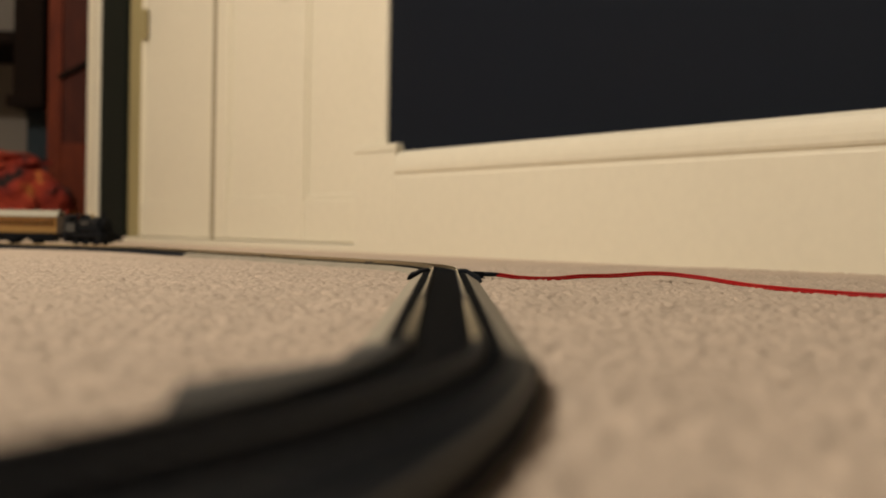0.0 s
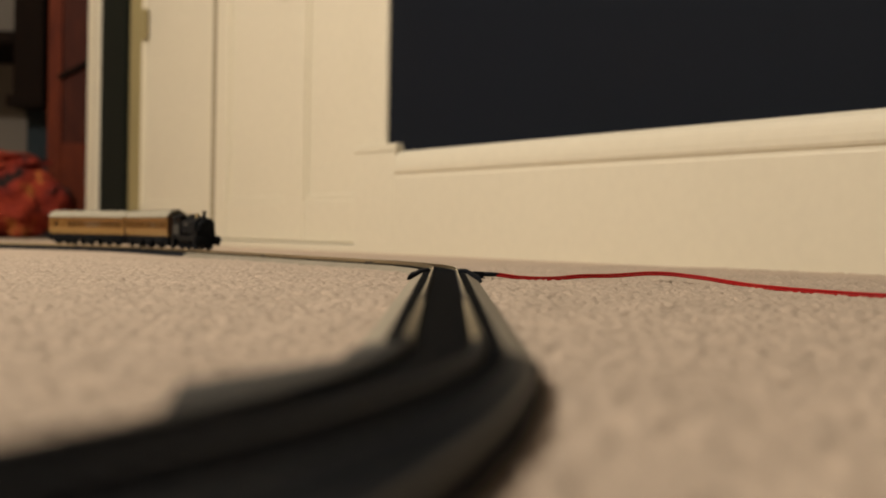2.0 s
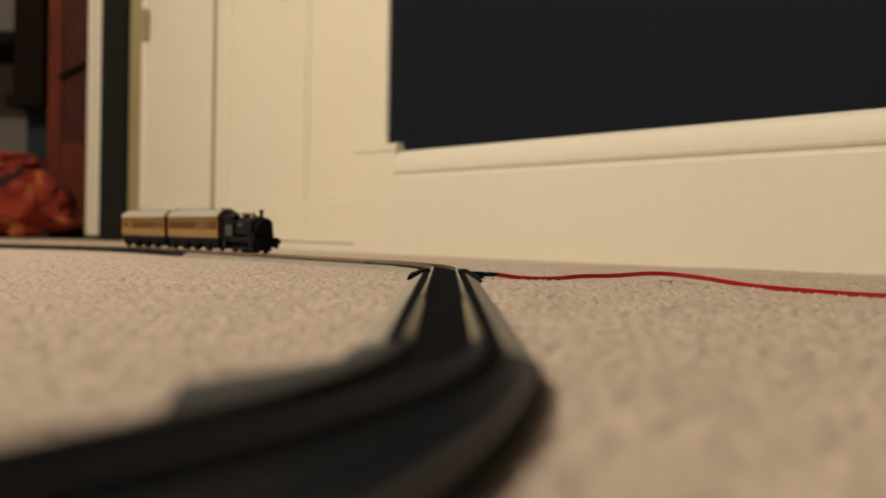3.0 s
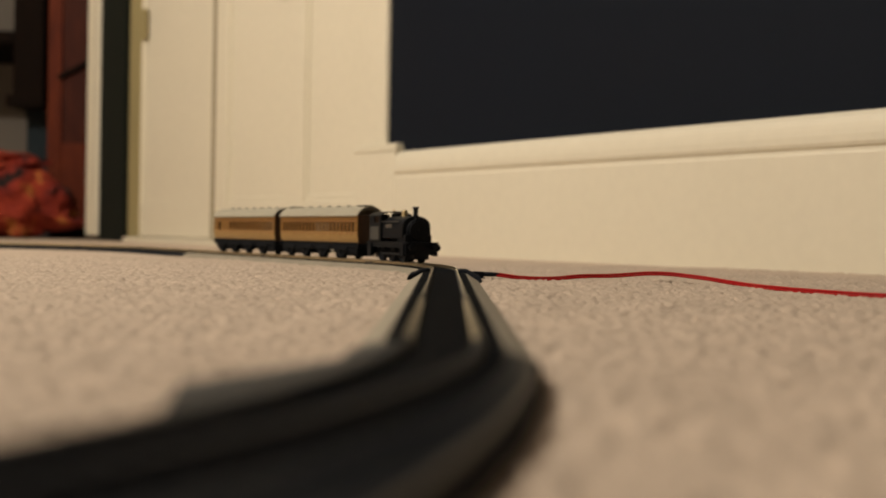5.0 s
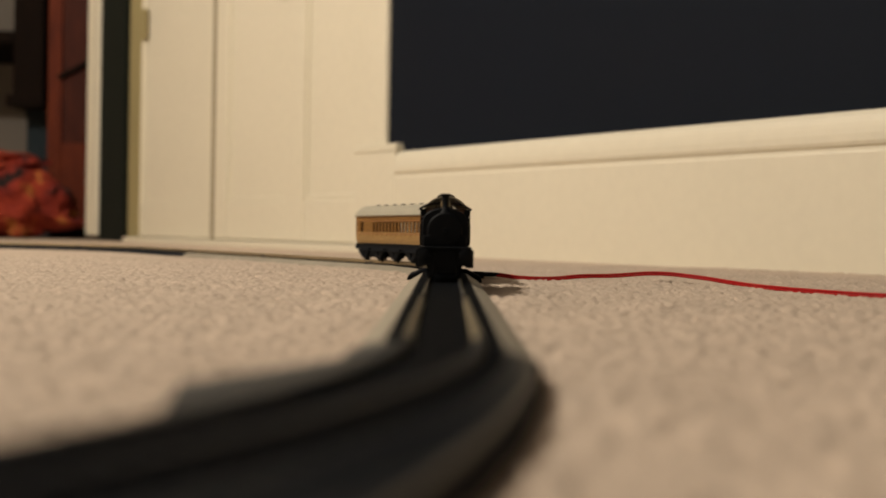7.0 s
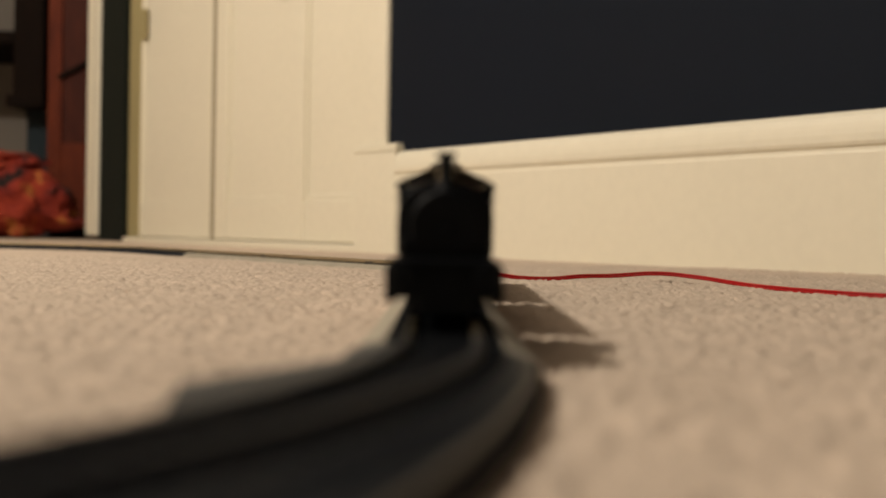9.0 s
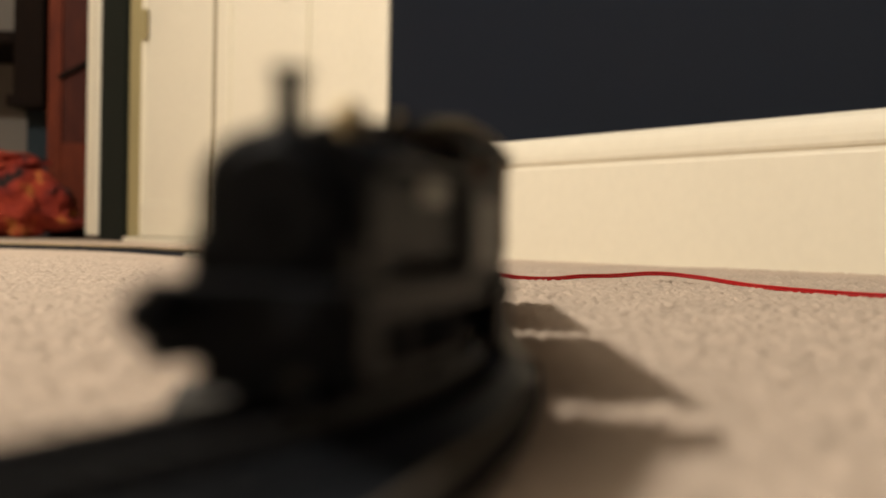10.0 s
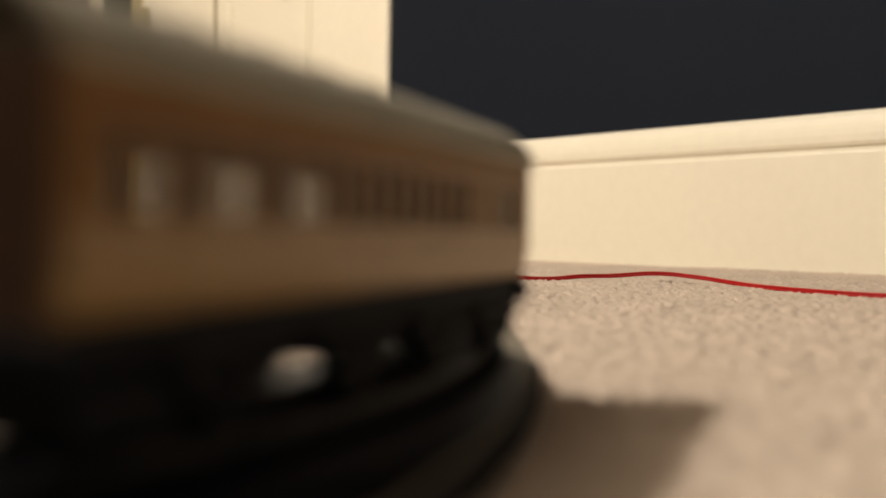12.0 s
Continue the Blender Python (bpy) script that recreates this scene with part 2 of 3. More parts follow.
# the walls that close the place; unseen ones are toned to set the bounce
def closing_wall(name, spec, mat, label):
    tagged(part(name, boxes(spec), mat, None, label), kind="structure")


closing_wall("wall_north", (-3.2, 0.2, 4.30, 4.42, -0.02, 2.42), M_GREYWALL, "plain grey beige wall of the far room")
closing_wall("wall_west", (-3.32, -3.2, -3.0, 4.42, -0.02, 2.42), M_WARMWALL, "plain warm painted wall")
closing_wall("wall_south", (-3.2, 3.4, -3.12, -3.0, -0.02, 2.42), M_OLDWALL, "plain dark painted wall")
closing_wall("ceiling", (-3.3, 3.6, -3.1, 4.4, 2.42, 2.50), M_CEIL, "plain unseen ceiling, greyed to cut bounced light")


def ceiling_lamp():
    t = thing("ceiling_lamp", "round frosted ceiling lamp on a short stem", "ceiling lamp", m=pose(LAMP[0], LAMP[1], 2.42))
    bm = bmesh.new()
    lathe(bm, [(0.06, -0.02), (0.06, 0)], pose(0, 0, 0))
    part("canopy", bm, M_BRASS, t, smooth=True)
    bm = bmesh.new()
    lathe(bm, [(0.008, -0.32), (0.008, -0.02)], pose(0, 0, 0), 10)
    part("stem", bm, M_BRASS, t, smooth=True)
    bm = bmesh.new()
    lathe(bm, [(0.03, -0.30), (0.07, -0.295), (0.075, -0.28), (0.03, -0.25)], pose(0, 0, 0), 28)
    part("shade", bm, M_LAMPGLASS, t, smooth=True)


ceiling_lamp()


DIP = 0.0034


def carpet():
    """One sheet to the walls, with tufts where the eye is near."""
    def axis(lo, f0, f1, hi, fine, coarse):
        return np.concatenate([np.linspace(lo, f0, max(2, int((f0 - lo) / coarse)), endpoint=False), np.arange(f0, f1, fine), np.linspace(f1, hi, max(2, int((hi - f1) / coarse)))])
    xs = axis(-3.3, -0.95, 0.60, 3.5, 0.0019, 0.08)
    ys = axis(-3.1, 0.11, 1.34, 4.4, 0.0019, 0.08)
    nx, ny = len(xs), len(ys)
    rng = np.random.default_rng(5)
    gx, gy = np.meshgrid(xs, ys)
    fine = (gx > -0.95) & (gx < 0.60) & (gy > 0.11) & (gy < 1.34)
    z = np.zeros_like(gx)
    h = rng.random(gx.shape)
    h = (2.2 * h + np.roll(h, 1, 0) * 0.4 + np.roll(h, 1, 1) * 0.4) / 3
    slow = 0.0004 * np.sin(gx * 31 + 1.3 * np.sin(gy * 23)) * np.sin(gy * 37 + 0.7 + np.sin(gx * 17))
    slow += 0.0004 * np.sin(gx * 83 + 2 * np.sin(gy * 61)) * np.sin(gy * 97 + np.sin(gx * 71))
    z += np.where(fine, (h - 0.5) * 0.0040 + slow, 0.0)
    # the pile is trodden lower where the near curve lies
    ramp = np.clip((0.80 - gy) / 0.30, 0, 1) * np.clip((0.25 - gx) / 0.13, 0, 1)
    z -= DIP * ramp * ramp * (3 - 2 * ramp)
    gx = gx + np.where(fine, (rng.random(gx.shape) - 0.5) * 0.0010, 0)
    gy = gy + np.where(fine, (rng.random(gy.shape) - 0.5) * 0.0010, 0)
    co = np.stack([gx, gy, z - 0.0006], -1).reshape(-1, 3)
    i = np.arange(nx * ny).reshape(ny, nx)
    q = np.stack([i[:-1, :-1], i[:-1, 1:], i[1:, 1:], i[1:, :-1]], -1).reshape(-1, 4)
    me = bpy.data.meshes.new("floor")
    me.vertices.add(len(co))
    me.vertices.foreach_set("co", co.ravel())
    me.loops.add(q.size)
    me.loops.foreach_set("vertex_index", q.ravel())
    me.polygons.add(len(q))
    me.polygons.foreach_set("loop_start", np.arange(0, q.size, 4))
    me.update(calc_edges=True)
    me.validate()
    me.materials.append(M_CARPET)
    tagged(new("floor", me), "beige short pile wool carpet with coarse tufts", "carpet", kind="structure")


carpet()

# ================= the far room =================


def wardrobe():
    t = thing("wardrobe", "tall red-brown wooden wardrobe with a dark strap", "wardrobe", m=pose(-1.232, 3.62, 0, 0, 0, 0))
    part("plinth", boxes((-0.02, 0.58, 0.02, 0.40, -0.002, 0.03)), M_DARKWOOD, t, bevel=0.003)
    part("body", boxes((-0.03, 0.60, 0.02, 0.42, 0.03, 1.9)), M_REDWOOD, t, bevel=0.004)
    for d0, d1 in ((0.0, 0.29), (0.295, 0.585)):
        leaf = part("door", boxes((d0, d0 + 0.022, 0.0, 0.02, 0.05, 1.88), (d1 - 0.022, d1, 0.0, 0.02, 0.05, 1.88),
                                  (d0 + 0.022, d1 - 0.022, 0.0, 0.02, 0.05, 0.30), (d0 + 0.022, d1 - 0.022, 0.0, 0.02, 1.78, 1.88)), M_REDWOOD, t, bevel=0.003)
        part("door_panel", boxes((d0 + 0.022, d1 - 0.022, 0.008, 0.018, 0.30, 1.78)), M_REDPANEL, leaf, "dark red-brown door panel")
    bm = bmesh.new()
    box(bm, -0.055, 0.055, -0.008, 0.0, -0.008, 0.008, pose(0.06, 0, 0.53, 0, -28, 0))
    part("strap", bm, M_DARKWOOD, t, "dark strap", bevel=0.003)


wardrobe()


def wall_unit():
    t = thing("hanging_cupboard", "dark stained wooden cupboard hung on the grey wall", "cupboard", m=pose(-1.452, 3.80, 0))
    part("side_panel", boxes((0.02, 0.12, 0.0, 0.5, 0.46, 1.3)), M_DARKWOOD, t, bevel=0.004)
    part("foot_rail", boxes((-0.0, 0.125, -0.01, 0.5, 0.43, 0.47)), M_DARKWOOD, t, bevel=0.004)
    part("shelf", boxes((-0.7, 0.02, 0.0, 0.5, 0.64, 0.68)), M_DARKWOOD, t, bevel=0.004)


wall_unit()
box_t = thing("storage_box", "dull blue card storage box standing on end", "box", m=pose(-1.428, 3.92, 0))
part("box_body", boxes((0.0, 0.16, 0.0, 0.25, -0.002, 0.40)), M_TEAL, box_t, bevel=0.004)
part("lid", boxes((-0.004, 0.164, -0.004, 0.254, 0.40, 0.43)), M_TEAL, box_t, bevel=0.004)


def blanket():
    """A heap of cloth: a folded, lumpy sheet lying in on itself."""
    t = thing("blanket", "crumpled red plaid blanket heaped on the floor", "blanket", m=pose(-1.335, 3.36, 0))
    random.seed(4)
    for k, (cx, cy, cz, rx, ry, rz) in enumerate(((0, 0, 0.075, 0.25, 0.16, 0.085), (-0.08, 0.0, 0.165, 0.20, 0.14, 0.055), (0.10, -0.05, 0.105, 0.135, 0.12, 0.105),
                                                  (-0.16, -0.03, 0.1, 0.16, 0.14, 0.10), (0.02, 0.0, 0.215, 0.14, 0.12, 0.04))):
        bm = bmesh.new()
        bmesh.ops.create_icosphere(bm, subdivisions=4, radius=1)
        for v in bm.verts:
            d = v.co.normalized()
            w = 1 + 0.30 * noise.noise(d * 2.6 + Vector((k * 7, 0, 0))) + 0.10 * noise.noise(d * 7 + Vector((0, k * 5, 0)))
            fold = 0.09 * math.sin(11 * d.x + 6 * d.z + k)
            v.co = Vector((cx + d.x * rx * (w + fold), cy + d.y * ry * (w + fold), max(0.0, cz + d.z * rz * w)))
        part("fold", bm, M_PLAID, t, smooth=True)


blanket()

# ================= the track =================
ZJ, LS, R1, A1, S2, A3, R2, XS, TILT = 0.8710, 0.5859, 0.3702, 0.5889, 0.640, 0.95, 0.3056, 0.0013, 0.00144
RAIL = 0.008                     # rail top above the carpet


def along(s):
    """The place and the heading on the centre line, s metres past the feed clip."""
    if s < 0:
        th = min(-s / R1, A1)
        x, y = -R1 * (1 - math.cos(th)), R1 * math.sin(th)
        rem = -s - th * R1
        ex = min(max(rem, 0), S2)
        x, y = x - math.sin(th) * ex, y + math.cos(th) * ex
        rem -= ex
        if rem > 0:
            a = min(rem / R1, A3)
            x, y = x - R1 * (math.cos(th) - math.cos(th + a)), y + R1 * (math.sin(th + a) - math.sin(th))
            th += a
            rem -= a * R1
            x, y = x - math.sin(th) * rem, y + math.cos(th) * rem
        h = (math.sin(th), -math.cos(th))
    elif s <= LS:
        x, y, h = 0, -s, (0, -1)
    else:
        th = (s - LS) / R2
        x, y, h = -R2 * (1 - math.cos(th)), -LS - R2 * math.sin(th), (-math.sin(th), -math.cos(th))
    c, k = math.cos(TILT), math.sin(TILT)
    return Vector((XS + x * c + y * k, ZJ - x * k + y * c)), Vector((h[0] * c + h[1] * k, -h[0] * k + h[1] * c))


def sweep(bm, prof, s0, s1, step=0.008):
    """The outline prof of (sideways, up) drawn along the track."""
    n = max(1, round((s1 - s0) / step))
    rows = []
    for i in range(n + 1):
        p, h = along(s0 + (s1 - s0) * i / n)
        r = Vector((h.y, -h.x))
        rows.append([bm.verts.new((*(p + r * a), b)) for a, b in prof])
    k = len(prof)
    for a, b in zip(rows, rows[1:]):
        for i in range(k):
            bm.faces.new((a[i], a[(i + 1) % k], b[(i + 1) % k], b[i]))
    bm.faces.new(rows[0][::-1])
    bm.faces.new(rows[-1])


def shared(name, bm, mat):
    bmesh.ops.recalc_face_normals(bm, faces=bm.faces)
    me = bpy.data.meshes.new(name)
    bm.to_mesh(me)
    bm.free()
    me.materials.append(mat)
    return me


SLEEPER = shared("sleeper", boxes((-0.0017, 0.0017, -0.0152, 0.0152, 0.0045, 0.0056)), M_SLEEPER)
JOINER = shared("rail_joiner", boxes((-0.006, 0.006, -0.0014, 0.0014, 0.0055, 0.0066)), M_STEEL)


def track_section(s0, s1, bed_mat, label, inner=0.024, outer=0.024, rail_mat=M_BRASSRAIL, rim=0.0006, bright_head=False):
    t = thing("track_section", label, "model track", "track on the carpet")
    e = 0.0003
    bm = bmesh.new()
    sweep(bm, [(-outer, -0.007), (-outer, rim), (-0.0165, 0.0046), (0.0165, 0.0046), (inner, rim), (inner, -0.007)], s0 + e, s1 - e)
    part("roadbed", bm, bed_mat, t)
    bm = bmesh.new()
    sweep(bm, [(-0.0135, 0.0044), (-0.0135, 0.0050), (0.0135, 0.0050), (0.0135, 0.0044)], s0 + e, s1 - e)
    part("sleeper_web", bm, M_SLEEPER, t, "black plastic sleeper web")
    n = int((s1 - s0) / 0.0068)
    for i in range(n):
        p, h = along(s0 + (i + 0.5) * (s1 - s0) / n)
        ob = new("sleeper", SLEEPER)
        ob.parent = t
        ob.matrix_basis = Matrix.Translation((*p, 0)) @ pose(0, 0, 0, 0, 0, math.degrees(math.atan2(h.y, h.x)))
    top = RAIL - 0.0003 if bright_head else RAIL
    for side in (-1, 1):
        c = side * 0.0089
        bm = bmesh.new()
        sweep(bm, [(c - 0.0011, 0.0054), (c - 0.0011, 0.0060), (c - 0.0004, 0.0063), (c - 0.0004, 0.0071), (c - 0.0007, 0.0073), (c - 0.0007, top),
                   (c + 0.0007, top), (c + 0.0007, 0.0073), (c + 0.0004, 0.0071), (c + 0.0004, 0.0063), (c + 0.0011, 0.0060), (c + 0.0011, 0.0054)], s0 + e, s1 - e)
        rail = part("rail", bm, rail_mat, t, "dull nickel rail" if rail_mat == M_BRASSRAIL else "blackened rail")
        if bright_head:
            bm = bmesh.new()
            sweep(bm, [(c - 0.0006, top), (c - 0.0005, RAIL), (c + 0.0005, RAIL), (c + 0.0006, top)], s0 + e, s1 - e)
            part("railhead", bm, M_HEAD, rail, "polished railhead")
    for side in (-1, 1):
        p, h = along(s1)
        ob = new("rail_joiner", JOINER)
        ob.parent = t
        ob.matrix_basis = Matrix.Translation((*p, 0)) @ pose(0, 0, 0, 0, 0, math.degrees(math.atan2(h.y, h.x))) @ pose(0, side * 0.0089, 0)
    return t


GREY_TRACK = "model railway track with grey plastic roadbed shoulders on carpet"
BLACK_TRACK = "curved model railway track with black plastic roadbed on carpet"
for a, b in ((0.0, 0.118), (0.118, 0.402)):
    track_section(a, b, M_BED, "straight " + GREY_TRACK, rail_mat=M_DARKRAIL, bright_head=True)
track_section(0.402, LS, M_BED, "straight " + GREY_TRACK)
for a, b in ((-0.218, 0.0), (-0.45, -0.218), (-0.66, -0.45)):
    track_section(a, b, M_BED, GREY_TRACK)
for a, b in ((-0.858, -0.66), (-1.03, -0.858), (-1.21, -1.03), (-1.5, -1.21), (-1.8, -1.5)):
    track_section(a, b, M_BEDBLACK, BLACK_TRACK)


def slab(outline, z0, z1):
    """A flat plate with the outline of (x, y) points."""
    bm = bmesh.new()
    lo = [bm.verts.new((x, y, z0)) for x, y in outline]
    hi = [bm.verts.new((x, y, z1)) for x, y in outline]
    for i in range(len(lo)):
        j = (i + 1) % len(lo)
        bm.faces.new((lo[i], lo[j], hi[j], hi[i]))
    bm.faces.new(lo[::-1])
    bm.faces.new(hi)
    return bm


for a, b in ((LS, LS + 0.20), (LS + 0.20, LS + 0.40), (LS + 0.40, LS + 0.60), (LS + 0.6, LS + 0.8)):
    near = track_section(a, b, M_GLOSSBLACK, BLACK_TRACK, 0.0245, 0.0225, M_DARKRAIL, 0.0020)
    bm = bmesh.new()
    sweep(bm, [(0.0118, 0.0040), (0.0118, 0.0060), (0.0150, 0.0062), (0.0212, 0.0052), (0.0236, 0.0036), (0.0236, 0.0020)], a + 0.0003, b - 0.0003)
    # greyer than the bed to paint the sheen on the inner side
    part("inner_shoulder", bm, M_BEDSHEEN, near, "black inner shoulder with its sheen painted grey")
    if a == LS:
        # the stub of a second road on the inside of the curve
        part("side_stub", slab([(-0.012, 0.272), (-0.020, 0.262), (-0.034, 0.236), (-0.0485, 0.212), (-0.0440, 0.181), (-0.020, 0.181)], -0.007, 0.0050),
             M_BEDSHEEN, near, "black stub of a side road", bevel=0.0008)
        # the outer road leaves the curve on a wider sweep, with a raised edge
        ys = np.linspace(0.2845, 0.085, 24)
        edge = [(0.0228 - 0.06 * (0.285 - y) - 0.72 * (0.285 - y) ** 2, y) for y in ys]
        part("outer_road", slab([(x + 0.0018, y) for x, y in edge] + [(x - 0.0300, y) for x, y in edge[::-1]], -0.007, 0.0022), M_SLEEPER, near, "black outer road of the turnout", bevel=0.0006)
        # lighter brown strip paints the highlight along the outer shoulder
        part("edge_strip", slab([(x + 0.0005, y) for x, y in edge] + [(x - 0.0005, y) for x, y in edge[::-1]], 0.0000, 0.0034), M_LIP, near, "brown strip painting the highlight on the outer edge", bevel=0.0003)


def feed_clip():
    p, h = along(0.0)
    t = thing("power_clip", "black plastic track power clip with two plugs", "power clip", m=Matrix.Translation((p.x, p.y, 0)))
    for side in (-1, 1):
        bm = bmesh.new()
        rim = [(0.0105, 0.0058), (0.0120, 0.0074), (0.0165, 0.0072), (0.0258, 0.0034), (0.0272, -0.002), (0.0245, -0.002), (0.0162, 0.0047)]
        reach = [-0.014, -0.016, -0.026, -0.058, -0.064, -0.060, -0.026]
        a = [bm.verts.new((side * x, y, z)) for (x, z), y in zip(rim, reach)]
        b = [bm.verts.new((side * x, 0.012, z)) for x, z in rim]
        for i in range(len(rim)):
            j = (i + 1) % len(rim)
            bm.faces.new((a[i], a[j], b[j], b[i]))
        bm.faces.new(a[::-1])
        bm.faces.new(b)
        part("clip_wing", bm, M_BEDBLACK, t, bevel=0.0004)
    part("plug_socket", boxes((0.0215, 0.0300, -0.0042, 0.0042, 0.0004, 0.0056)), M_BEDBLACK, t, bevel=0.0006)
    part("clip_bar", boxes((-0.0068, 0.0068, -0.005, 0.005, 0.0046, 0.0062)), M_BEDBLACK, t, bevel=0.0006)
    for dy in (-0.0019, 0.0019):
        bm = bmesh.new()
        lathe(bm, [(0.0012, 0), (0.0017, 0.001), (0.0017, 0.008), (0.0013, 0.013)], pose(0.0285, dy, 0.0036, 0, 90, 0), 12)
        part("plug", bm, M_BEDBLACK, t, smooth=True)


feed_clip()


def feed_wire():
    """Two red strands side by side over the carpet, with a hump on the way."""
    line = [(0.041, 0.869, 0.0034), (0.060, 0.866, 0.0014), (0.082, 0.864, 0.0012), (0.105, 0.870, 0.0032), (0.130, 0.874, 0.0040), (0.162, 0.870, 0.0064),
            (0.188, 0.855, 0.0048), (0.209, 0.822, 0.0020), (0.221, 0.762, 0.0014), (0.243, 0.712, 0.0012), (0.270, 0.676, 0.0012), (0.33, 0.632, 0.0012), (0.6, 0.55, 0.002)]
    t = thing("power_wire", "twin red insulated wire lying on the carpet", "wire")
    for k in (-1, 1):
        cu = bpy.data.curves.new("strand", "CURVE")
        cu.dimensions, cu.bevel_depth, cu.bevel_resolution, cu.resolution_u = "3D", 0.00085, 3, 8
        sp = cu.splines.new("BEZIER")
        sp.bezier_points.add(len(line) - 1)
        for q, (x, y, z) in zip(sp.bezier_points, line):
            q.co = (x, y + k * 0.0008 + 0.0006 * math.sin(90 * x), z + 0.0002 + k * 0.0008)
            q.handle_left_type = q.handle_right_type = "AUTO"
        cu.materials.append(M_WIRE)
        ob = new("strand", cu)
        ob.parent = t


feed_wire()

# ================= the train =================
SPEED, S_START = 0.1693, -0.9645
L_LOCO, L_COACH, GAP = 0.1036, 0.1660, 0.0125
WHEELS = []                      # wheelset, x on its vehicle, radius


def vehicle_pose(front, length, base):
    mid = front - length / 2
    a, b = along(mid + base * length / 2)[0], along(mid - base * length / 2)[0]
    c, h = (a + b) / 2, a - b
    return Matrix.Translation((c.x, c.y, RAIL)) @ pose(0, 0, 0, 0, 0, math.degrees(math.atan2(h.y, h.x)))


def wheelset(parent, x, r):
    """An axle that carries two flanged disc wheels; its axle is its own y."""
    bm = bmesh.new()
    lathe(bm, [(0.001, -0.0105), (0.001, 0.0105)], pose(0, 0, 0, -90, 0, 0), 8)
    ob = part("wheelset", bm, M_UNDER, parent, smooth=True)
    ob.matrix_basis = pose(x, 0, r)
    for side in (-1, 1):
        bm = bmesh.new()
        lathe(bm, [(r * 0.5, -0.0016), (r + 0.0008, -0.0016), (r + 0.0008, -0.0010), (r, -0.0006), (r, 0.0013), (r * 0.84, 0.0013), (r * 0.80, 0.0004), (r * 0.30, 0.0004), (r * 0.26, 0.0014), (r * 0.1, 0.0015)],
              pose(0, side * 0.0089, 0, -90 * side, 0, 0), 28)
        part("wheel", bm, M_UNDER, ob, smooth=True)
    WHEELS.append((ob, x, r))
    return ob


def buffers(parent, x, out, z=0.0135, gauge=0.0115, size=1.0):
    for y in (-gauge, gauge):
        bm = bmesh.new()
        lathe(bm, [(r * size, q * size) for r, q in ((0.0018, 0), (0.0018, 0.004), (0.0011, 0.0041), (0.0011, 0.006), (0.0034, 0.0062), (0.0034, 0.0069), (0.002, 0.0073))],
              pose(x, y, z, 0, 90 * out, 0), 14)
        part("buffer", bm, M_BLACK, parent, smooth=True)


def coupling(parent, x, out):
    part("coupling", boxes((min(x, x + out * 0.008), max(x, x + out * 0.008), -0.002, 0.002, 0.006, 0.0072),
                           (x + out * 0.008 - 0.001, x + out * 0.008 + 0.001, -0.006, 0.006, 0.006, 0.009)), M_UNDER, parent, bevel=0.0003)


def tank_outline(w, z0, z1, n=14):
    """A saddle tank's section: straight flanks and a rounded back."""
    pts = [(-w, z0)]
    zc = z1 - w * 0.70
    for i in range(n + 1):
        a = math.pi - math.pi * i / n
        pts.append((w * math.cos(a), zc + (z1 - zc) * math.sin(a) ** 0.85))
    pts.append((w, z0))
    return pts


